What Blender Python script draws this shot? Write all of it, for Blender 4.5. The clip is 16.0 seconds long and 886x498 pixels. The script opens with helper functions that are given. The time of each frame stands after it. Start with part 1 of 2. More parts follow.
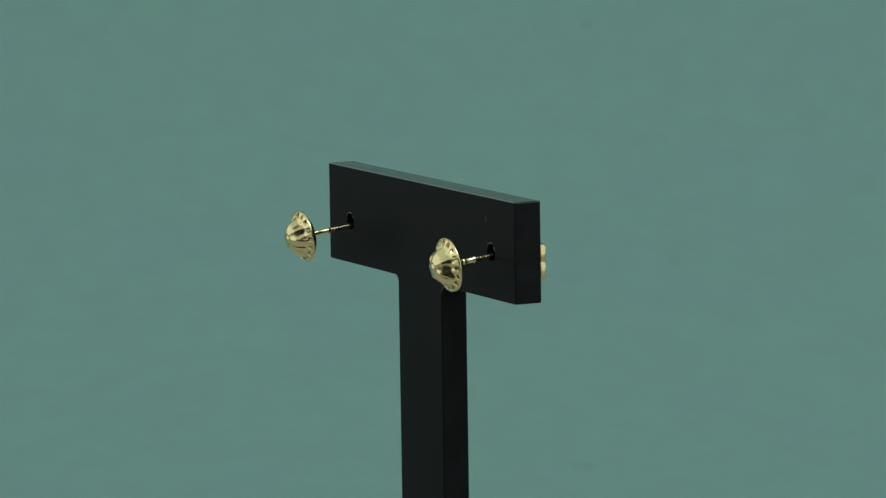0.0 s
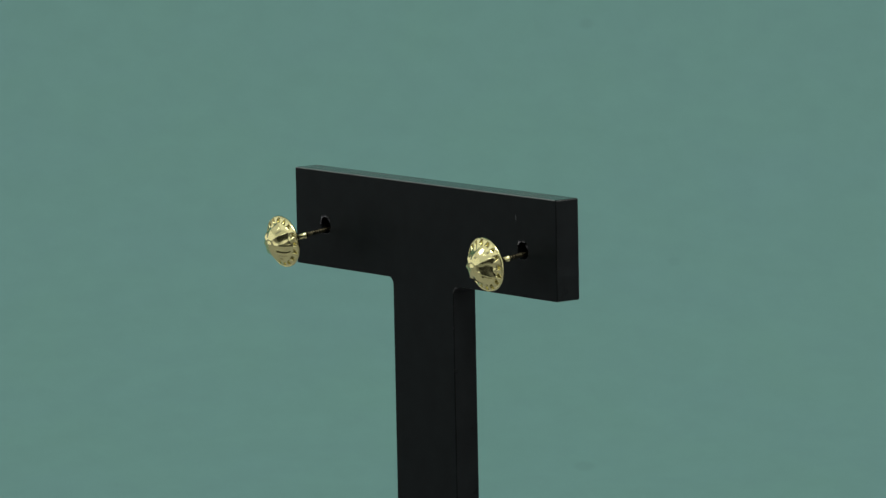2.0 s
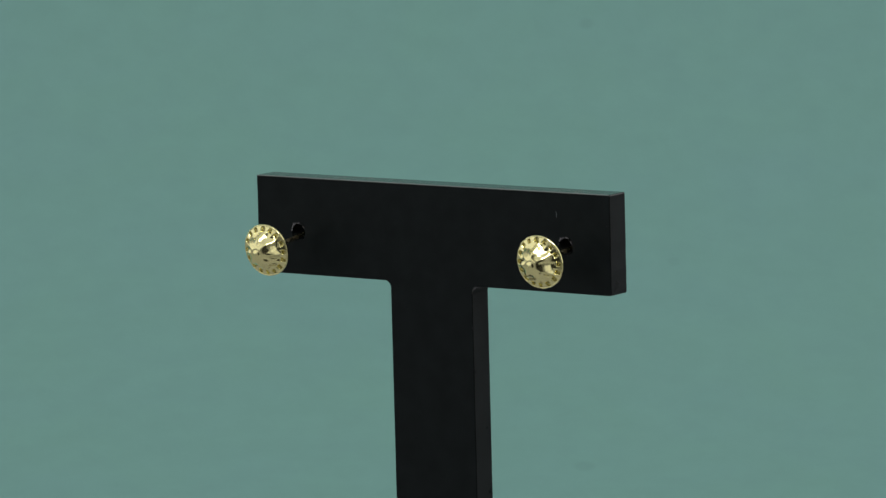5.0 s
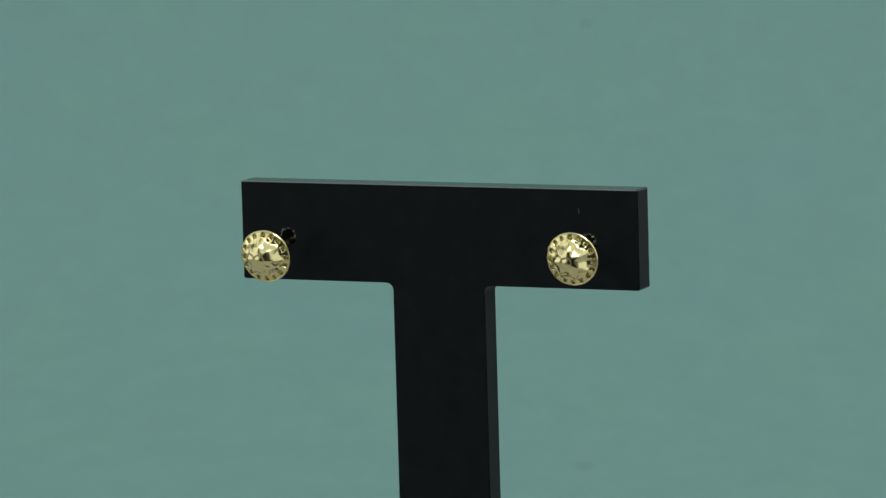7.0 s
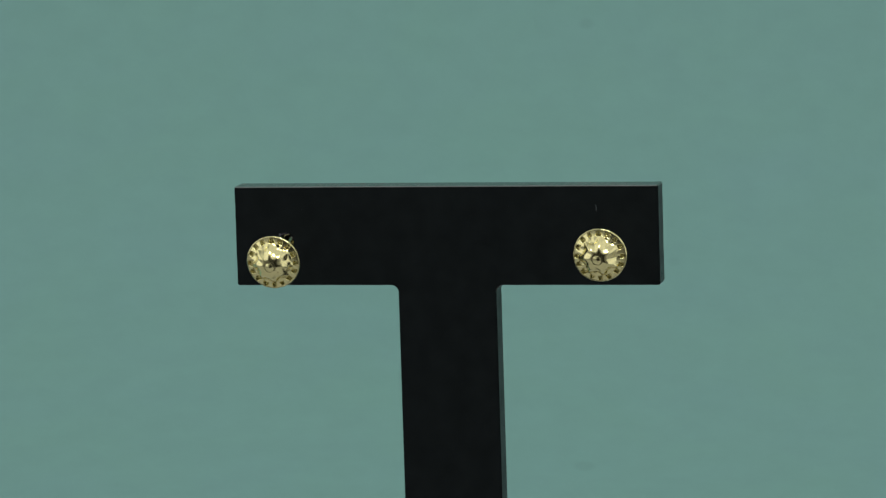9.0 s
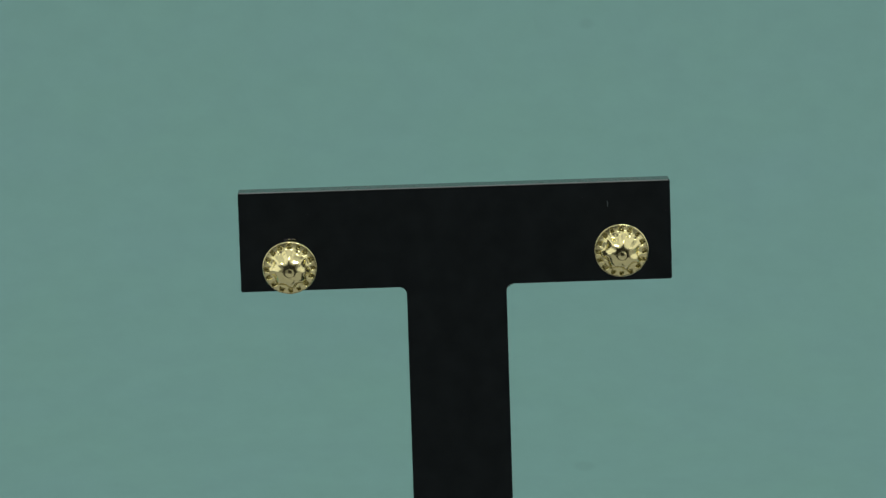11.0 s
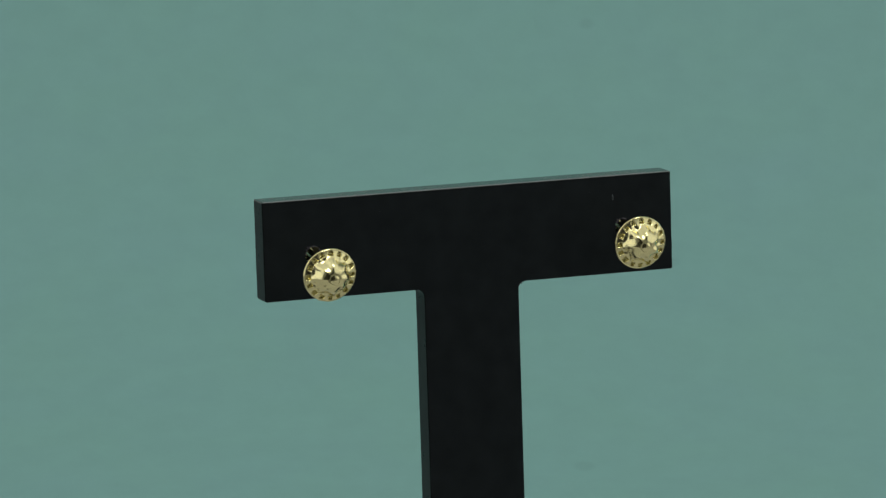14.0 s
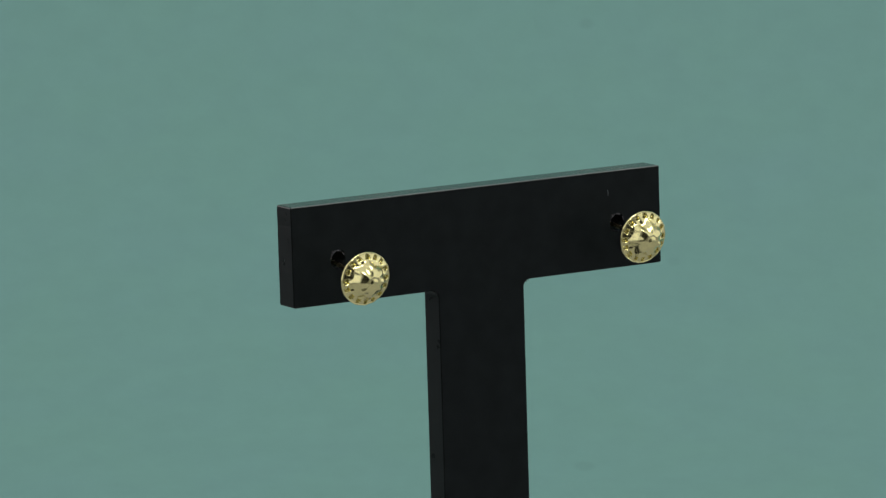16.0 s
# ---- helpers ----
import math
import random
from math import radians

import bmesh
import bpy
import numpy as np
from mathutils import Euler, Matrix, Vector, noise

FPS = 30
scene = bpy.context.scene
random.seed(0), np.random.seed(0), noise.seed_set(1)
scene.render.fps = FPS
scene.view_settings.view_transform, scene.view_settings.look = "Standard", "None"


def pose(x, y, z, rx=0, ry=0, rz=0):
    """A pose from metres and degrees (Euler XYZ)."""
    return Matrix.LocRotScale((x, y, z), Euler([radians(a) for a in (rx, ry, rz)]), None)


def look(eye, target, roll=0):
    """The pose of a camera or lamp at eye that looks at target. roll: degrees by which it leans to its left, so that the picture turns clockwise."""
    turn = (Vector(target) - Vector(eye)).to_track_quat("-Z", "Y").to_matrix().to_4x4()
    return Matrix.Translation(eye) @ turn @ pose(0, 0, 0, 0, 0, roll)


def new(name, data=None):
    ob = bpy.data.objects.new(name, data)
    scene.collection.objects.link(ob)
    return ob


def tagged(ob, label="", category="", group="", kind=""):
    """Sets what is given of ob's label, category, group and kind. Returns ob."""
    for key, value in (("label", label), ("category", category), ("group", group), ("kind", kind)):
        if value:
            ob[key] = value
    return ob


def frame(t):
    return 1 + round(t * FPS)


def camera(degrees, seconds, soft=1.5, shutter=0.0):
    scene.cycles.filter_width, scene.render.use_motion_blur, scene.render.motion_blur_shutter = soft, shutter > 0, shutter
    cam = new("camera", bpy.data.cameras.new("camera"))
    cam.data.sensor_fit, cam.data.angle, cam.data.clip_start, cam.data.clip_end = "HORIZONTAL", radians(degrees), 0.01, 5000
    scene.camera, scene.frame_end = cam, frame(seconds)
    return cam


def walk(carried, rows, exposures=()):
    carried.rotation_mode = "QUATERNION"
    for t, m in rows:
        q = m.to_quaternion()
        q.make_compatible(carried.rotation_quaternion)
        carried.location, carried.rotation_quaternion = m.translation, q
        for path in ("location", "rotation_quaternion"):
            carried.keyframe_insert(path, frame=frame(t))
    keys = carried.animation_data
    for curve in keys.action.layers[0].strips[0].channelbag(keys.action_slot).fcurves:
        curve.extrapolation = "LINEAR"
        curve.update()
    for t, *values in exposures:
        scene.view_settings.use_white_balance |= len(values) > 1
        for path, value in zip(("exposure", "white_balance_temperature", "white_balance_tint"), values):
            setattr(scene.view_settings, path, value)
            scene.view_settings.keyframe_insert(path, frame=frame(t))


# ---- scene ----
MM = 0.001
TOP = 0.100          # height of the stand's top edge above the table
BAR_W, BAR_H, THICK = 48.0 * MM, 11.05 * MM, 3.14 * MM
RISE = 0.12 * MM
POST_L, POST_R = -5.59 * MM, 5.56 * MM

# ---- camera: a still camera on a tripod ----
cam = camera(10.23, 16.0, soft=1.4)
EYE = pose(0, -0.5512, TOP + 0.0742, 0, 0, 0.256) @ pose(0, 0, 0, 90 - 8.45, 0, 0) @ pose(0, 0, 0, 0, 0, -0.417)
EXPOSURES = [(0.0, -0.205, 6500, 6.5), (1.5, -0.18, 6500, 6.5), (2.5, -0.145, 6480, 6.5), (3.5, -0.105, 6470, 8), (6.5, 0.0, 6500, 10), (16.0, 0.0, 6500, 10)]
walk(cam, [(0.0, EYE), (16.0, EYE)], EXPOSURES)


def turn_angle(t):
    """Degrees by which the turntable has turned at t seconds."""
    u = (t - 8) / 8
    return -17.02 + 5.946 * (t - 8) + 0.625 * u ** 2 + 0.069 * u ** 3 + 0.116 * u ** 4


# the stand's own space (x along the bar, y to the back, z up from the bar's top edge) on the turntable
SEAT = pose(-1.28 * MM, -3.605 * MM, TOP) @ pose(0, 0, 0, -0.171, 0, 0) @ pose(0, 0, 0, 0, -1.371, 0) @ pose(0, -THICK / 2, 0)


# ---- light: softboxes round a table in a small pale room added for fill ----
world = bpy.data.worlds.new("world")
scene.world = world
world.use_nodes = True
world.node_tree.nodes["Background"].inputs[0].default_value = (0.5, 0.52, 0.52, 1)
world.node_tree.nodes["Background"].inputs[1].default_value = 0.02


def softbox(name, eye, target, wide, high, watts, colour):
    lamp = bpy.data.lights.new(name, "AREA")
    lamp.shape, lamp.size, lamp.size_y, lamp.energy, lamp.color = "RECTANGLE", wide, high, watts, colour
    ob = new(name, lamp)
    ob.matrix_world = look(eye, target)
    return ob


softbox("softbox_top", (0.0, -0.28, 0.80), (0, -0.12, 0.1), 1.2, 1.35, 2.6, (1.0, 1.0, 1.0))
softbox("softbox_left", (-0.75, -0.02, 0.42), (0, 0.02, 0.2), 1.5, 0.95, 3.75, (1.0, 1.0, 1.0))
softbox("softbox_right", (0.75, -0.02, 0.42), (0, 0.02, 0.2), 1.5, 0.95, 3.25, (1.0, 1.0, 1.0))
softbox("key_light", (0.10, -0.32, 0.70), (0, 0.05, 0.1), 0.30, 0.22, 2.9, (1.0, 1.0, 1.0))


# ---- materials ----
def material(name):
    m = bpy.data.materials.new(name)
    m.use_nodes = True
    return m, m.node_tree.nodes, m.node_tree.links, m.node_tree.nodes["Principled BSDF"]


def noise_node(nodes, links, scale, detail=3.0, rough=0.55):
    c = nodes.new("ShaderNodeTexCoord")
    n = nodes.new("ShaderNodeTexNoise")
    n.inputs["Scale"].default_value, n.inputs["Detail"].default_value, n.inputs["Roughness"].default_value = scale, detail, rough
    links.new(c.outputs["Object"], n.inputs["Vector"])
    return n


def ramp(nodes, links, source, stops):
    r = nodes.new("ShaderNodeValToRGB")
    while len(r.color_ramp.elements) < len(stops):
        r.color_ramp.elements.new(0.5)
    for e, (p, c) in zip(r.color_ramp.elements, stops):
        e.position, e.color = p, (*c, 1) if len(c) == 3 else c
    links.new(source, r.inputs["Fac"])
    return r


def bump(nodes, links, bsdf, source, strength, distance):
    b = nodes.new("ShaderNodeBump")
    b.inputs["Strength"].default_value, b.inputs["Distance"].default_value = strength, distance
    links.new(source, b.inputs["Height"])
    links.new(b.outputs["Normal"], bsdf.inputs["Normal"])
    return b


def grey(v):
    return (v, v, v)


PAPER_GREEN, PAPER_BLUE = (0.152, 0.298, 0.262), (0.152, 0.292, 0.270)
# faint marks on the paper: place, radius, how much of the light they keep
SPOTS = [((0.0242, 0.418, 0.0748), 0.0020, 0.93), ((0.0206, 0.296, 0.010), 0.0026, 0.92), ((0.0389, 0.362, 0.0357), 0.0018, 0.95)]


def paper_material():
    m, nodes, links, p = material("teal_paper")
    big = noise_node(nodes, links, 7.0, 2.0)
    fine = noise_node(nodes, links, 160.0, 4.0)
    mid = noise_node(nodes, links, 45.0, 3.0)
    add = nodes.new("ShaderNodeMath")
    add.operation = "MULTIPLY_ADD"
    add.inputs[1].default_value = 0.6
    links.new(mid.outputs["Fac"], add.inputs[0])
    scaled = nodes.new("ShaderNodeMath")
    scaled.operation = "MULTIPLY"
    scaled.inputs[1].default_value = 0.4
    links.new(big.outputs["Fac"], scaled.inputs[0])
    links.new(scaled.outputs[0], add.inputs[2])
    a = ramp(nodes, links, add.outputs[0], [(0.35, PAPER_GREEN), (0.65, PAPER_BLUE)])
    stained = a.outputs["Color"]
    where = nodes.new("ShaderNodeTexCoord")
    for place, size, dark in SPOTS:
        d = nodes.new("ShaderNodeVectorMath")
        d.operation = "DISTANCE"
        d.inputs[1].default_value = place
        links.new(where.outputs["Object"], d.inputs[0])
        k = nodes.new("ShaderNodeMapRange")
        k.interpolation_type = "SMOOTHSTEP"
        k.inputs["From Min"].default_value, k.inputs["From Max"].default_value = 0.35 * size, size
        k.inputs["To Min"].default_value, k.inputs["To Max"].default_value = dark, 1.0
        links.new(d.outputs["Value"], k.inputs["Value"])
        spot = nodes.new("ShaderNodeMix")
        spot.data_type, spot.blend_type = "RGBA", "MULTIPLY"
        spot.inputs["Factor"].default_value = 1.0
        links.new(stained, spot.inputs["A"])
        links.new(k.outputs["Result"], spot.inputs["B"])
        stained = spot.outputs["Result"]
    f = ramp(nodes, links, fine.outputs["Fac"], [(0.3, grey(0.97)), (0.7, grey(1.02))])
    mix = nodes.new("ShaderNodeMix")
    mix.data_type, mix.blend_type = "RGBA", "MULTIPLY"
    mix.inputs["Factor"].default_value = 1.0
    links.new(stained, mix.inputs["A"])
    links.new(f.outputs["Color"], mix.inputs["B"])
    links.new(mix.outputs["Result"], p.inputs["Base Color"])
    p.inputs["Roughness"].default_value = 0.85
    p.inputs["Specular IOR Level"].default_value = 0.25
    bump(nodes, links, p, fine.outputs["Fac"], 0.15, 0.0004)
    return m


def acrylic_material(name, rough_low, rough_high, relief, base, gloss, tint=(1.0, 1.22, 1.26)):
    m, nodes, links, p = material(name)
    n = noise_node(nodes, links, 420.0, 4.0)
    r = ramp(nodes, links, n.outputs["Fac"], [(0.3, grey(rough_low)), (0.75, grey(rough_high))])
    c = ramp(nodes, links, n.outputs["Fac"], [(0.3, tuple(base * v for v in tint)), (0.8, tuple(1.5 * base * v for v in tint))])
    links.new(r.outputs["Color"], p.inputs["Roughness"])
    links.new(c.outputs["Color"], p.inputs["Base Color"])
    p.inputs["IOR"].default_value = 1.49
    p.inputs["Specular IOR Level"].default_value = gloss
    fine = noise_node(nodes, links, 2600.0, 2.0)
    bump(nodes, links, p, fine.outputs["Fac"], relief, 0.00002)
    return m


def sawn_material():
    """Half-polished top edge: dark gloss broken by pale saw marks that run across the plate."""
    m, nodes, links, p = material("sawn_acrylic_top_edge")
    c = nodes.new("ShaderNodeTexCoord")
    stretch = nodes.new("ShaderNodeMapping")
    stretch.inputs["Scale"].default_value = (1900.0, 500.0, 500.0)
    links.new(c.outputs["Object"], stretch.inputs["Vector"])
    marks = nodes.new("ShaderNodeTexNoise")
    marks.inputs["Scale"].default_value, marks.inputs["Detail"].default_value = 1.0, 4.0
    links.new(stretch.outputs["Vector"], marks.inputs["Vector"])
    broad = noise_node(nodes, links, 90.0, 3.0)
    both = nodes.new("ShaderNodeMath")
    both.operation = "MULTIPLY"
    links.new(marks.outputs["Fac"], both.inputs[0])
    links.new(broad.outputs["Fac"], both.inputs[1])
    colour = ramp(nodes, links, both.outputs[0], [(0.18, (0.007, 0.009, 0.009)), (0.27, (0.022, 0.024, 0.022)), (0.36, (0.07, 0.071, 0.062))])
    rough = ramp(nodes, links, both.outputs[0], [(0.18, grey(0.10)), (0.36, grey(0.26))])
    links.new(colour.outputs["Color"], p.inputs["Base Color"])
    links.new(rough.outputs["Color"], p.inputs["Roughness"])
    p.inputs["IOR"].default_value = 1.49
    p.inputs["Specular IOR Level"].default_value = 0.5
    bump(nodes, links, p, marks.outputs["Fac"], 0.25, 0.00002)
    return m


def gold_material(name, colour, rough_low, rough_high, relief):
    m, nodes, links, p = material(name)
    n = noise_node(nodes, links, 900.0, 3.0)
    r = ramp(nodes, links, n.outputs["Fac"], [(0.3, grey(rough_low)), (0.75, grey(rough_high))])
    c = ramp(nodes, links, n.outputs["Fac"], [(0.3, colour), (0.75, tuple(0.94 * v for v in colour))])
    links.new(r.outputs["Color"], p.inputs["Roughness"])
    links.new(c.outputs["Color"], p.inputs["Base Color"])
    p.inputs["Metallic"].default_value = 1.0
    fine = noise_node(nodes, links, 1500.0, 2.0)
    bump(nodes, links, p, fine.outputs["Fac"], relief, 0.00008)
    return m


def plain_material(name, v):
    m, nodes, links, p = material(name)
    n = noise_node(nodes, links, 3.0, 4.0)
    c = ramp(nodes, links, n.outputs["Fac"], [(0.3, grey(v)), (0.7, grey(1.12 * v))])
    links.new(c.outputs["Color"], p.inputs["Base Color"])
    p.inputs["Roughness"].default_value = 0.9
    return m


PAPER = paper_material()
FACE = acrylic_material("black_acrylic_face", 0.33, 0.42, 0.04, 0.0063, 0.034, (1.0, 1.28, 1.32))
EDGE = acrylic_material("black_acrylic_sawn_edge", 0.26, 0.38, 0.2, 0.0072, 0.055)
SCUFF = sawn_material()
# pale base paints the top light's glint along the rough upper arris
EASED = acrylic_material("rough_arris_glint", 0.3, 0.45, 0.6, 0.095, 0.5, (0.92, 1.02, 0.96))
CHIP = acrylic_material("chipped_acrylic", 0.12, 0.3, 0.6, 0.026, 0.6, (1.08, 1.0, 1.16))
# darker base stands in for the dark front that the upright arrises mirror
ARRIS = acrylic_material("arris_dark_reflection", 0.2, 0.3, 0.1, 0.004, 0.04)
SCRATCH = acrylic_material("pale_scratched_acrylic", 0.3, 0.5, 0.6, 0.055, 0.5)
GOLD = gold_material("pale_yellow_gold", (0.745, 0.69, 0.345), 0.155, 0.23, 0.12)
ROSE = gold_material("rose_gold_pin", (0.52, 0.44, 0.26), 0.2, 0.32, 0.2)
WALL = plain_material("fill_bounce_paint", 0.62)
FLOOR = plain_material("studio_floor_paint", 0.18)
# for the added cloth that gives the gold something dark to mirror
DARK_PANEL = plain_material("dark_reflection_panel", 0.06)
TABLE = plain_material("grey_table_laminate", 0.30)


# ---- builders ----
def mesh_object(name, bm, materials, parent=None, label="", smooth=False):
    me = bpy.data.meshes.new(name)
    bm.to_mesh(me)
    bm.free()
    for m in materials:
        me.materials.append(m)
    if smooth:
        for f in me.polygons:
            f.use_smooth = True
    ob = new(name, me)
    if parent:
        ob.parent = parent
    if label:
        ob["label"] = label
    return ob


def part(name, bm, mat, parent, label="", smooth=True):
    return mesh_object(name, bm, mat if isinstance(mat, list) else [mat], parent, label, smooth)


def empty(name):
    ob = new(name)
    ob.empty_display_size = 0.01
    return ob


def lathe(profile, n=32):
    """A turned solid from (radius, along) pairs."""
    bm = bmesh.new()
    rings = []
    for r, y in profile:
        if r < 1e-9:
            rings.append([bm.verts.new((0, y, 0))])
        else:
            rings.append([bm.verts.new((r * math.cos(2 * math.pi * k / n), y, r * math.sin(2 * math.pi * k / n))) for k in range(n)])
    for a, b in zip(rings, rings[1:]):
        for k in range(n):
            j = (k + 1) % n
            if len(a) == 1:
                bm.faces.new((a[0], b[k], b[j]))
            elif len(b) == 1:
                bm.faces.new((a[k], b[0], a[j]))
            else:
                bm.faces.new((a[k], b[k], b[j], a[j]))
    bmesh.ops.recalc_face_normals(bm, faces=bm.faces)
    return bm


def plate(loops, thick, bevel, keep_sharp=None):
    """A plate in the xz plane, from y = 0 to thick, with an outline and holes; its rims are eased but where keep_sharp says."""
    bm = bmesh.new()
    edges = []
    for loop in loops:
        vs = [bm.verts.new((x, 0, z)) for x, z in loop]
        edges += [bm.edges.new((a, b)) for a, b in zip(vs, vs[1:] + vs[:1])]
    bmesh.ops.triangle_fill(bm, edges=edges, use_beauty=True)
    out = bmesh.ops.extrude_face_region(bm, geom=bm.faces[:])
    bmesh.ops.translate(bm, verts=[v for v in out["geom"] if isinstance(v, bmesh.types.BMVert)], vec=(0, thick, 0))
    bmesh.ops.recalc_face_normals(bm, faces=bm.faces)
    rim = [e for e in bm.edges if len(e.link_faces) == 2 and abs(abs(e.link_faces[0].normal.y) - abs(e.link_faces[1].normal.y)) > 0.5]
    if keep_sharp:
        rim = [e for e in rim if not all(keep_sharp(v.co) for v in e.verts)]
    bmesh.ops.bevel(bm, geom=rim, offset=bevel, segments=2, profile=0.5, affect="EDGES")
    for f in bm.faces:
        f.material_index = 0 if abs(f.normal.y) > 0.999 else 1 if f.normal.z < 0.3 or f.calc_center_median().z < -0.002 else 2 if abs(f.normal.y) < 0.2 else 3
    for f in bm.faces:
        c = f.calc_center_median()
        # right fillet's burred rim: its glint is painted with the paler top-edge material
        if 0.05 < abs(f.normal.y) < 0.95 and 0 < c.x < 6.6 * MM and -BAR_H - 0.9 * MM < c.z < -BAR_H - 0.01 * MM:
            f.material_index = 2
        # upright arrises: dark reflection put into the base colour
        elif 0.05 < abs(f.normal.y) < 0.95 and abs(f.normal.x) > 0.2:
            f.material_index = 4
    return bm


# ---- the setting: a seamless paper sweep, and an unseen small room added round it ----
def backdrop():
    bm = bmesh.new()
    line = [(0.12, 0.0), (0.15, 0.0), (0.18, 0.0), (0.22, 0.0)]
    r = 0.30
    line += [(0.22 + r * math.sin(a), r - r * math.cos(a)) for a in [math.radians(4.5 * k) for k in range(1, 21)]]
    line += [(0.52, 0.5), (0.52, 0.8)]
    xs = [-0.35 + 0.05 * k for k in range(15)]
    grid = [[bm.verts.new((x, y, z)) for x in xs] for y, z in line]
    for a, b in zip(grid, grid[1:]):
        for k in range(len(xs) - 1):
            bm.faces.new((a[k], a[k + 1], b[k + 1], b[k]))
    ob = mesh_object("backdrop", bm, [PAPER], smooth=True)
    solid = ob.modifiers.new("thickness", "SOLIDIFY")
    solid.thickness, solid.offset = 0.0006, -1
    return tagged(ob, "seamless matte teal paper backdrop sweeping up from the table", "backdrop", kind="structure")


def slab(name, x0, y0, z0, x1, y1, z1, label, category, mat=WALL):
    bm = bmesh.new()
    bmesh.ops.create_cube(bm, size=1)
    for v in bm.verts:
        v.co = (x0 + (v.co.x + 0.5) * (x1 - x0), y0 + (v.co.y + 0.5) * (y1 - y0), z0 + (v.co.z + 0.5) * (z1 - z0))
    return tagged(mesh_object(name, bm, [mat]), label, category, kind="structure")


backdrop()
# Unseen surroundings: pale walls bounce fill; dark floor and table's front edge deepen reflections.
slab("floor", -1.1, -1.2, -0.80, 1.1, 0.8, -0.75, "plain dark grey unseen floor", "floor", FLOOR)
slab("table", -0.5, -0.16, -0.75, 0.5, 0.6, -0.001, "plain grey matte block table under the stand", "table", TABLE)
slab("ceiling", -1.1, -1.2, 1.2, 1.1, 0.8, 1.3, "plain pale unseen ceiling bouncing fill light", "ceiling")
slab("wall_north", -1.1, 0.8, -0.8, 1.1, 0.9, 1.3, "plain pale unseen wall bouncing fill light", "wall")
slab("wall_south", -1.1, -1.3, -0.8, 1.1, -1.2, 1.3, "plain pale unseen wall bouncing fill light", "wall")
slab("wall_west", -1.2, -1.3, -0.8, -1.1, 0.9, 1.3, "plain pale unseen wall bouncing fill light", "wall")
slab("wall_east", 1.1, -1.3, -0.8, 1.2, 0.9, 1.3, "plain pale unseen wall bouncing fill light", "wall")


def curtain():
    """Added unseen dark cloth in folds on the wall behind the camera; darkens reflections."""
    bm = bmesh.new()
    cols = 101
    grid = []
    for z in (-0.5, 0.85):
        grid.append([bm.verts.new((-0.58 + 1.16 * i / (cols - 1), -1.17 + 0.012 * math.sin(0.9 * i) + 0.004 * math.sin(2.3 * i), z)) for i in range(cols)])
    for i in range(cols - 1):
        bm.faces.new((grid[0][i + 1], grid[0][i], grid[1][i], grid[1][i + 1]))
    ob = mesh_object("curtain", bm, [DARK_PANEL], smooth=True)
    solid = ob.modifiers.new("thickness", "SOLIDIFY")
    solid.thickness = 0.002
    return tagged(ob, "unseen dark cloth added behind the camera to darken reflections", "curtain", kind="structure")


curtain()


# ---- the stand ----
HOLES = [(-18.34 * MM, -6.18 * MM), (18.21 * MM, -5.88 * MM)]
STUB = -13.0 * MM


def hole_loop(x, z, seed):
    """A roughly drilled hole, a little squared, in mm about (x, z)."""
    rnd = random.Random(seed)
    n = 28
    loop = []
    for k in range(n):
        a = 2 * math.pi * k / n
        r = (math.cos(a) ** 4 + math.sin(a) ** 4) ** -0.14 * (1 + 0.025 * rnd.uniform(-1, 1))
        loop.append((x + 0.86 * MM * r * math.cos(a), z + 0.99 * MM * r * math.sin(a)))
    return loop


def chips(x, z, seed):
    """Ragged splinters round the upper side of a hole, the largest on its upper left."""
    rnd = random.Random(seed)
    bm = bmesh.new()
    spread = [(128, 0.13, 0.34, 0.10), (144, 0.09, 0.24, 0.07), (112, 0.07, 0.18, 0.05)]
    spread += [(rnd.uniform(15, 170), rnd.uniform(0.05, 0.11), rnd.uniform(0.06, 0.18), rnd.uniform(0.02, 0.07)) for k in range(14)]
    for turn, wide, deep, lift in spread:
        a = math.radians(turn)
        d, e = Vector((math.cos(a), 0, 1.12 * math.sin(a))), Vector((-math.sin(a), 0, math.cos(a)))
        c = Vector((x, 0, z))
        base = [c + (d * (0.85 + u * deep) + e * (v * wide)) * MM for u, v in ((0, -1), (0, 1), (0.7, 0.9), (1, 0.1), (0.6, -0.8))]
        lo = [bm.verts.new(p + Vector((0, 0.05 * MM, 0))) for p in base]
        hi = [bm.verts.new(p + Vector((0, -lift * MM * (1 if i < 2 else rnd.uniform(0.1, 0.7)), 0))) for i, p in enumerate(base)]
        bm.faces.new(hi)
        for i in range(5):
            j = (i + 1) % 5
            bm.faces.new((lo[i], lo[j], hi[j], hi[i]))
        bm.faces.new(lo[::-1])
    bmesh.ops.recalc_face_normals(bm, faces=bm.faces)
    return bm


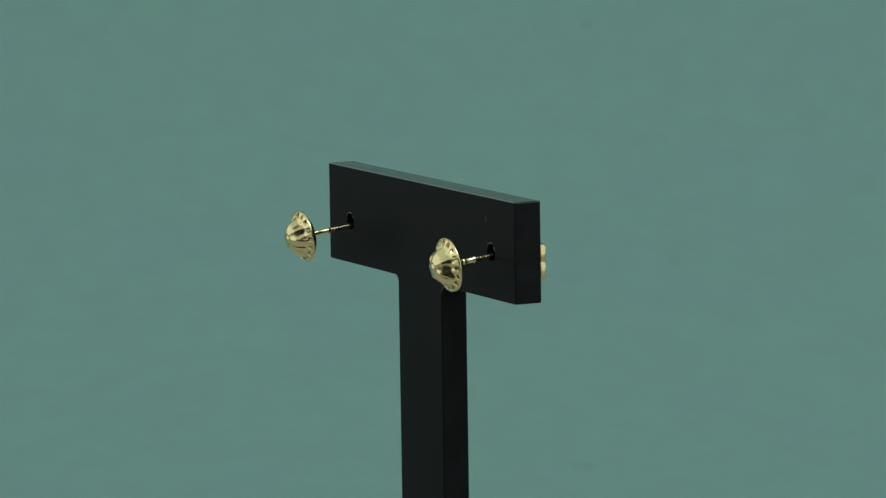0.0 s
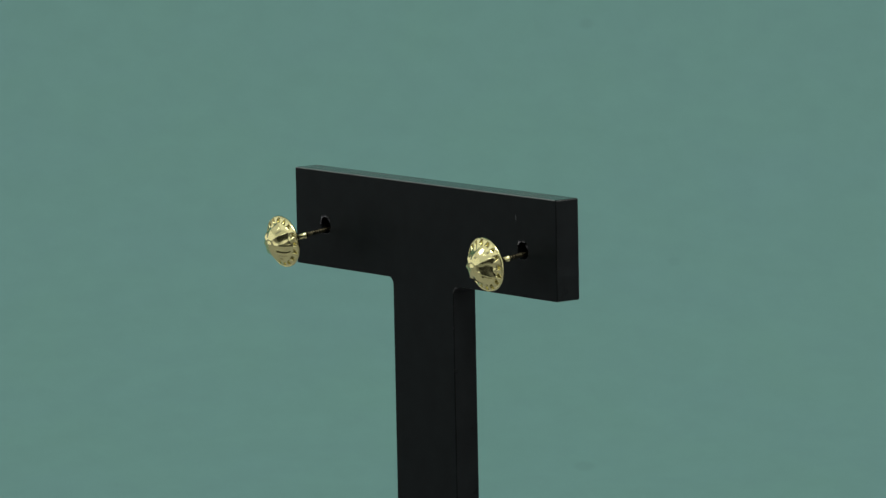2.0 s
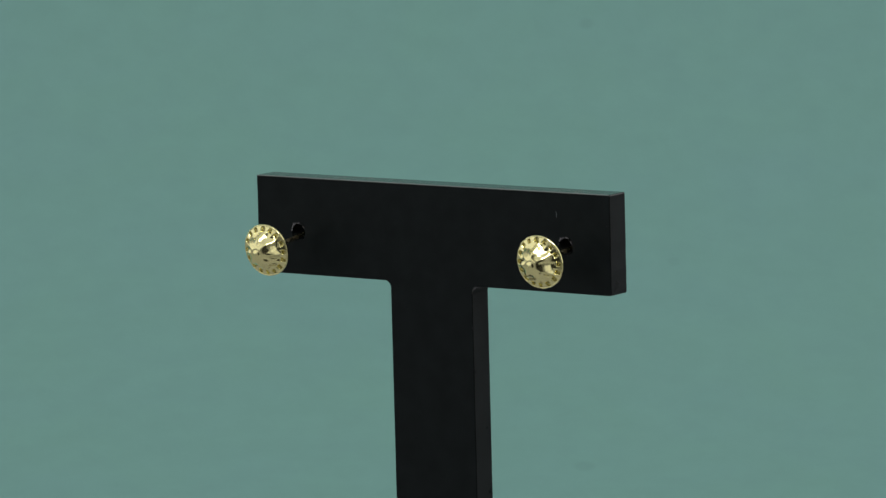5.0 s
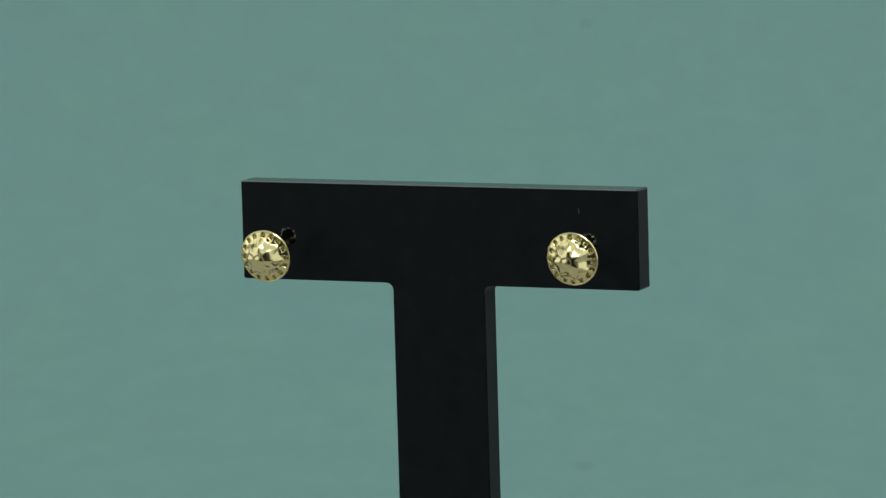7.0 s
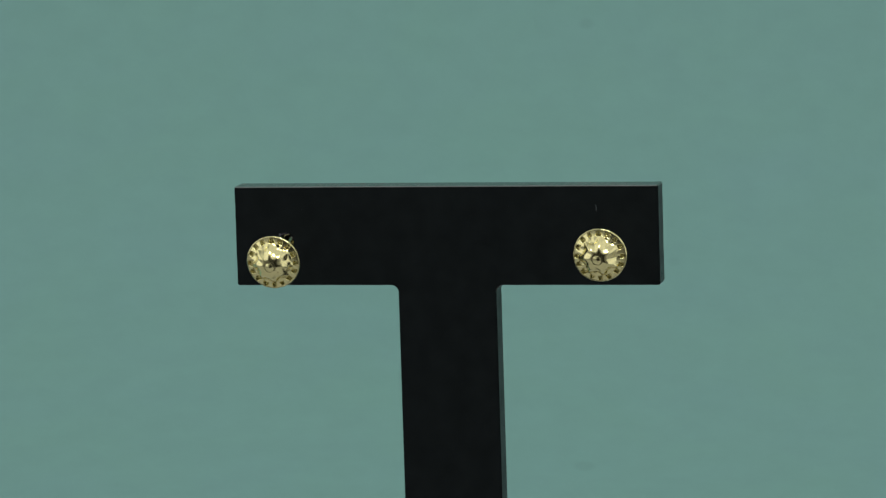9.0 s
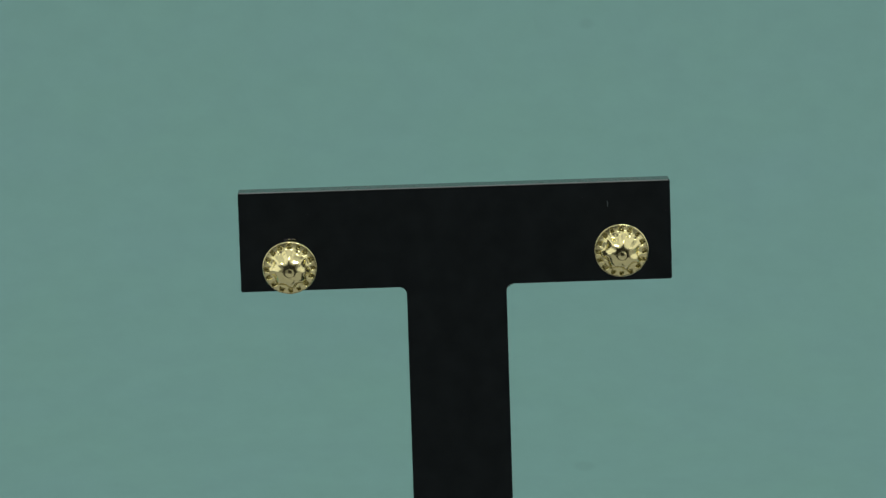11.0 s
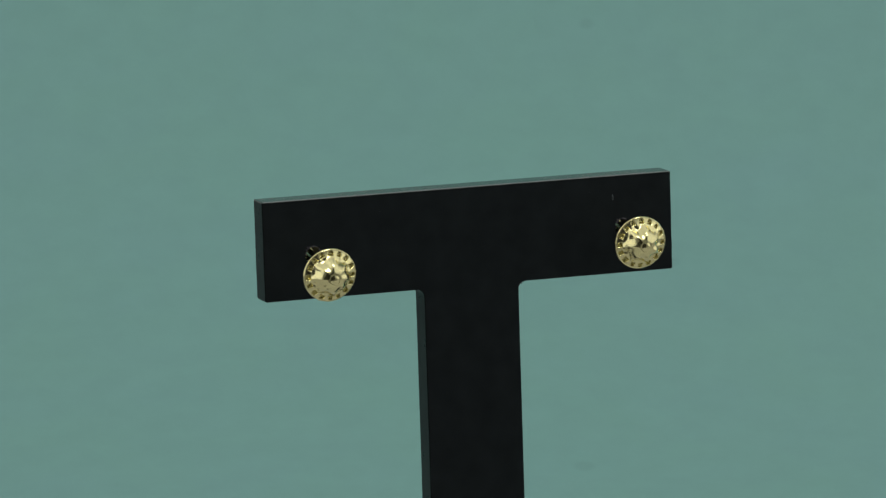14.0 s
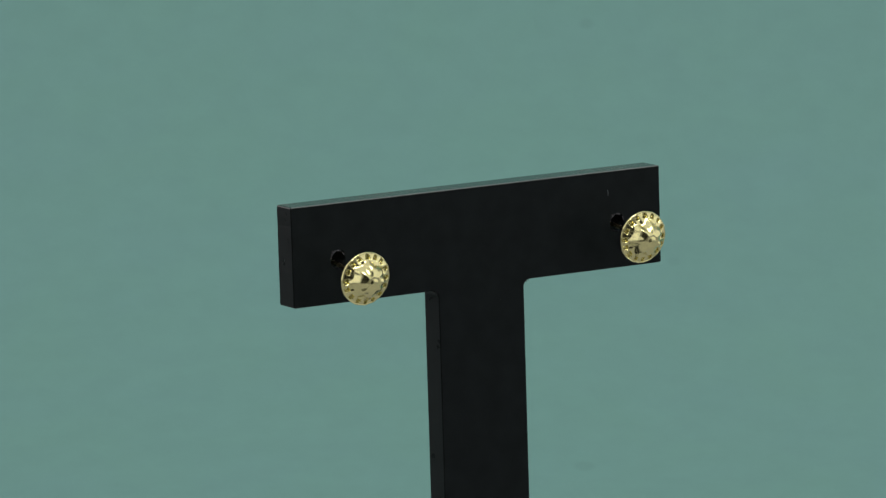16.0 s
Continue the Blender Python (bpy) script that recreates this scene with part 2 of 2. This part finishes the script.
def bar_outline():
    w, f = BAR_W / 2 + 0.08 * MM, 0.85 * MM
    c = 0.22 * MM
    rnd = random.Random(3)
    saw = [[rnd.uniform(-0.02, 0.02) * MM for k in range(9)] for side in range(2)]
    e = 0.16 * MM
    pts = [(-w, RISE - e), (-w + 0.3 * e, RISE - 0.3 * e), (-w + e, RISE), (w - e, RISE), (w - 0.3 * e, RISE - 0.3 * e), (w, RISE - e)]
    pts += [(w + saw[0][k], RISE - (k + 1) * BAR_H / 10.5) for k in range(9)]
    pts += [(w, -BAR_H + c), (w - 0.3 * c, -BAR_H + 0.3 * c), (w - c, -BAR_H), (POST_R + f, -BAR_H)]
    pts += [(POST_R + f - f * math.sin(a), -BAR_H - f + f * math.cos(a)) for a in [math.radians(15 * k) for k in range(1, 6)]]
    pts += [(POST_R, -BAR_H - f), (POST_R, STUB), (POST_L, STUB), (POST_L, -BAR_H - f)]
    pts += [(POST_L - f + f * math.cos(a), -BAR_H - f + f * math.sin(a)) for a in [math.radians(15 * k) for k in range(1, 6)]]
    pts += [(POST_L - f, -BAR_H), (-w + c, -BAR_H), (-w + 0.3 * c, -BAR_H + 0.3 * c), (-w, -BAR_H + c)]
    pts += [(-w + saw[1][k], RISE - (k + 1) * BAR_H / 10.5) for k in reversed(range(9))]
    return pts


def earring_stand():
    stand = empty("earring_stand")
    loops = [bar_outline()] + [hole_loop(x, z, 5 + i) for i, (x, z) in enumerate(HOLES)]
    bar = part("crossbar", plate(loops, THICK, 0.10 * MM, lambda c: abs(c.z - STUB) < 1e-6), [FACE, EDGE, SCUFF, EASED, ARRIS], stand, smooth=False)
    for i, (x, z) in enumerate(HOLES):
        part("chipped_rim", chips(x, z, 11 + i), CHIP, bar, "pale chipped edge of the drilled hole", smooth=False)
    mark = [(17.0, -2.05), (17.06, -2.05), (17.14, -2.35), (17.10, -2.72), (17.05, -2.72), (17.06, -2.35)]
    part("scratch", plate([[(x * MM, z * MM) for x, z in mark]], 0.02 * MM, 0.002 * MM), [SCRATCH] * 5, bar, "short pale scratch", smooth=False)
    nick = [(23.5, -3.31), (23.7, -3.32), (23.94, -3.30), (23.94, -3.32), (23.7, -3.34), (23.52, -3.33)]
    part("scratch", plate([[(x * MM, z * MM) for x, z in nick]], 0.02 * MM, 0.002 * MM), [CHIP] * 5, bar, "short faint nick beside the end", smooth=False)
    for x, z in ((-16.4, -2.5), (7.2, -2.2), (14.3, -1.6), (-10.5, -1.9)):
        sp = [(x + 0.035 * math.cos(k * 1.05), z + 0.045 * math.sin(k * 1.05)) for k in range(6)]
        part("dust_speck", plate([[(a * MM, b * MM) for a, b in sp]], 0.02 * MM, 0.004 * MM), [CHIP] * 5, bar, "tiny pale dust speck", smooth=False)
    for ob in bar.children:
        if ob.name.startswith(("scratch", "dust")):
            ob.location.y = -0.012 * MM
    low = -TOP - 0.001
    post = part("post", plate([[(POST_L, STUB), (POST_R, STUB), (POST_R, low), (POST_L, low)]], THICK, 0.10 * MM,
                              lambda c: abs(c.z - STUB) < 1e-6), [FACE, EDGE, SCUFF, EASED, ARRIS], stand, smooth=False)
    # small splinters broken out of the post's arris
    rnd = random.Random(21)
    for x, z, size in ((5.50, -15.75, 0.10), (5.52, -13.3, 0.06), (5.50, -20.4, 0.06), (5.9, -11.25, 0.09), (6.15, -11.12, 0.07)):
        ring = [(x + size * rnd.uniform(0.5, 1.0) * math.cos(k * 1.05), z + size * rnd.uniform(0.7, 1.3) * math.sin(k * 1.05)) for k in range(6)]
        chip = part("edge_chip", plate([[(a * MM, b * MM) for a, b in ring]], 0.06 * MM, 0.008 * MM), [CHIP] * 5, post, "tiny pale chip in the edge", smooth=False)
        chip.location.y = -0.02 * MM
    return tagged(stand, "T-shaped satin black acrylic earring stand with two drilled holes", "earring stand"), bar


# ---- the earrings ----
# outline of the dome's side along a ridge: radius and height in mm
DOME = ((0, 1.25), (0.3, 1.235), (0.6, 1.19), (0.9, 1.11), (1.2, 0.98), (1.5, 0.79), (1.75, 0.56), (1.95, 0.31), (2.1, 0.10), (2.22, 0.0), (4.0, 0.0))
STEPS = np.linspace(0, 4.0, 801)
CURVE = np.interp(STEPS, [p[0] for p in DOME], [p[1] for p in DOME])
CURVE = np.convolve(np.pad(CURVE, 15, mode="edge"), np.ones(31) / 31, mode="valid")
DOTS = 16


def head_height(r, a, lobes, phase, depth, seed):
    """How far the stamped front stands out at radius r (mm) and angle a: a fluted dome on a sloping rim."""
    x, z = r * math.cos(a), r * math.sin(a)
    wob = noise.noise(Vector((0.9 * x, 0.9 * z, seed)))
    small = noise.noise(Vector((2.2 * x, 2.2 * z, seed + 7)))
    # narrow ridges with wide hollows between them, fading out towards the tip
    u = lobes * (a - phase + 0.10 * (r - 1.4) * math.sin(a + seed)) / 2 + 0.2 * math.sin(2 * a + seed)
    hollow = math.sqrt(math.sin(u) ** 2 + 0.14) - 0.37
    fade = min(1.0, max(0.0, (r - 0.5) / 0.8))
    fade = fade * fade * (3 - 2 * fade)
    q = r * (1 + fade * (depth * (hollow - 0.2) + 0.12 * wob + 0.03 * small))
    h = float(np.interp(q, STEPS, CURVE))
    h += 0.03 * small * fade * math.exp(-((r - 1.5) / 0.6) ** 2)
    # a blunt round button at the tip, in a shallow ring
    h += 0.06 / (1 + math.exp((math.hypot(x - 0.05, z + 0.05) * (1 + 0.3 * small) - 0.32) / 0.06)) - 0.04 * math.exp(-((r - 0.5) / 0.14) ** 2)
    # the rim, with its pressed square dots, each with a pip left in it
    v = r - 1.45
    h += 0.70 - 0.24 * (v + math.sqrt(v * v + 0.02))
    da = (DOTS * (a / (2 * math.pi) - 0.25) + 0.5 + 0.06 * math.sin(5 * a + seed)) % 1.0 - 0.5
    size = 1 + 0.25 * noise.noise(Vector((2.5 * math.cos(a), 2.5 * math.sin(a), seed + 3)))
    rr, ta = (r - 2.54) / (0.215 * size), da / ((0.225 - 0.05 * (r - 2.54) / 0.215) * size)
    h -= 0.38 * math.exp(-(rr ** 6 + ta ** 6))
    # short ribs that run from between the dots up on to the dome
    h -= 0.05 * math.cos(2 * math.pi * da) * math.exp(-((r - 2.03) / 0.30) ** 2)
    h += 0.13 * math.exp(-((r - 2.56) / 0.09) ** 2 - ((da - 0.04) / 0.09) ** 2)
    h += 0.05 * math.exp(-((r - 2.93) / 0.05) ** 2)
    return h


def head_mesh(lobes, phase, depth, seed):
    bm = bmesh.new()
    n = 400
    radii = [0.03 + 2.17 * (k / 50) for k in range(51)] + [2.2 + 0.78 * (k / 34) for k in range(1, 35)]
    rings = []
    for r in radii:
        ring = []
        for k in range(n):
            a = 2 * math.pi * k / n
            rr = r * (1 + (0.006 * math.cos(DOTS * a) + 0.007 * math.sin(3 * a + seed)) * (r / 3) ** 3)
            ring.append(bm.verts.new((rr * math.cos(a) * MM, -head_height(r, a, lobes, phase, depth, seed) * MM, rr * math.sin(a) * MM)))
        rings.append(ring)
    for r, y in ((3.01, 0.11), (3.0, 0.2), (2.9, 0.32), (2.65, 0.5), (2.35, 0.7), (2.0, 0.84), (1.2, 0.9), (0.3, 0.9)):
        rings.append([bm.verts.new((r * math.cos(2 * math.pi * k / n) * MM, y * MM, r * math.sin(2 * math.pi * k / n) * MM)) for k in range(n)])
    for a, b in zip(rings, rings[1:]):
        for k in range(n):
            j = (k + 1) % n
            bm.faces.new((a[k], a[j], b[j], b[k]))
    bm.faces.new(rings[0][::-1])
    bm.faces.new(rings[-1])
    bmesh.ops.recalc_face_normals(bm, faces=bm.faces)
    return bm


def pin_mesh(start, end):
    """A slim rod along y (mm) with a rolled thread on its rear part and a blunt, notched end."""
    bm = bmesh.new()
    n, step = 20, 0.05
    rings = []
    y = start
    while y < end - 0.02:
        ring = []
        for k in range(n):
            a = 2 * math.pi * k / n
            on = min(1.0, max(0.0, (y - start - 2.2) / 0.3)) * (1.0 if y < end - 1.6 else 0.0)
            r = 0.245 + 0.004 * on * math.sin(2 * math.pi * y / 0.34 + a)
            r -= 0.05 * math.exp(-((y - end + 1.4) / 0.12) ** 2)
            r *= math.sqrt(max(0.05, 1 - max(0.0, (y - end + 0.4) / 0.42) ** 2))
            ring.append(bm.verts.new((r * math.cos(a) * MM, y * MM, r * math.sin(a) * MM)))
        rings.append(ring)
        y += step
    for p, q in zip(rings, rings[1:]):
        for k in range(n):
            bm.faces.new((p[k], p[(k + 1) % n], q[(k + 1) % n], q[k]))
    bm.faces.new(rings[0])
    bm.faces.new(rings[-1])
    bmesh.ops.recalc_face_normals(bm, faces=bm.faces)
    return bm


def earring(head_y, lobes, phase, depth, seed, label):
    """Its space: the pin along y, from the head in front to the clutch behind; z = 0 at the pin, y = 0 at the bar's face."""
    thing = empty("stud_earring")
    head = part("head", head_mesh(lobes, math.radians(phase), depth, seed), GOLD, thing)
    head.matrix_basis = pose(0, head_y * MM, 0)
    pin = part("pin", pin_mesh(head_y + 0.8, 6.0), ROSE, thing, "slim rose gold threaded pin")
    c = [(0, 0.85), (0.36, 0.85), (0.34, 0.95)]
    for k in range(3):
        c += [(0.31, 1.08 + 0.36 * k), (0.335, 1.18 + 0.36 * k), (0.335, 1.28 + 0.36 * k), (0.31, 1.38 + 0.36 * k)]
    c += [(0.30, 3.05), (0.35, 3.12), (0.37, 3.28), (0.35, 3.42), (0.27, 3.5), (0, 3.5)]
    collar = part("collar", lathe([(r * MM, (v + head_y) * MM) for r, v in c], 24), GOLD, pin, "pale gold ribbed sleeve")
    clutch = part("clutch", lathe([(r * MM, v * MM) for r, v in ((0.28, 3.5), (1.7, 3.5), (1.82, 3.58), (1.82, 3.72), (1.7, 3.8), (0.5, 3.8), (0.42, 4.6), (0.28, 4.65), (0.28, 3.5))], 32), GOLD, thing,
                  "pale gold butterfly clutch")
    clutch.matrix_basis = pose(0, 0.05 * MM, -0.85 * MM, -7, 0, 0)
    for side in (1, -1):
        bm = bmesh.new()
        turns = [(1.02 - 0.10 * k / 8, math.radians(-100 + 45 * k)) for k in range(13)]
        loop_out = [(4.95 - r * math.cos(a) * 1.0, side * (1.18 + r * math.sin(a) * 0.98)) for r, a in turns]
        loop_in = [(4.95 - (r - 0.26) * math.cos(a), side * (1.18 + (r - 0.26) * math.sin(a) * 0.98)) for r, a in turns]
        rows = []
        for x, k in ((-2.0, 0.62), (-1.92, 0.80), (-1.75, 0.93), (-1.45, 1.0), (-0.5, 1.0), (-0.2, 0.96), (-0.06, 0.88), (0.06, 0.88), (0.2, 0.96), (0.5, 1.0), (1.45, 1.0), (1.75, 0.93), (1.92, 0.80), (2.0, 0.62)):
            rows.append([[bm.verts.new((x * MM, (4.95 + k * (y - 4.95)) * MM, (side * 1.18 + k * (z - side * 1.18)) * MM)) for y, z in loop] for loop in (loop_out, loop_in)])
        m = len(turns)
        for p, q in zip(rows, rows[1:]):
            for k in range(m - 1):
                bm.faces.new((p[0][k], p[0][k + 1], q[0][k + 1], q[0][k]))
                bm.faces.new((p[1][k], q[1][k], q[1][k + 1], p[1][k + 1]))
            for k in (0, m - 1):
                bm.faces.new((p[0][k], q[0][k], q[1][k], p[1][k]))
        for row in (rows[0], rows[-1]):
            for k in range(m - 1):
                bm.faces.new((row[0][k], row[1][k], row[1][k + 1], row[0][k + 1]))
        bmesh.ops.recalc_face_normals(bm, faces=bm.faces)
        part("scroll", bm, GOLD, clutch).matrix_basis = pose(0, 0, 0, 0, 90, 0)
    return tagged(thing, label, "earring", "pair of stud earrings")


STAND, BAR = earring_stand()
PLACED = [(STAND, Matrix.Identity(4))]
left_stud = earring(-6.15, 8, 90, 0.28, 1.0, "round pale gold stud earring with ruffled domed head, drooping")
right_stud = earring(-5.3, 7, 79, 0.42, 2.0, "round pale gold stud earring with ruffled domed head, pushed in")
PLACED.append((left_stud, pose(-18.42 * MM, 0, -6.72 * MM, 7.8, 0, 0)))
PLACED.append((right_stud, pose(18.25 * MM, 0, -6.30 * MM, 7.0, 0, 0)))


def motions():
    """The turntable carries the stand and the earrings on it round the upright axis."""
    times = [0.5 * k for k in range(33)]
    for thing, place in PLACED:
        walk(thing, [(t, pose(0, 0, 0, 0, 0, turn_angle(t)) @ SEAT @ place) for t in times])


motions()
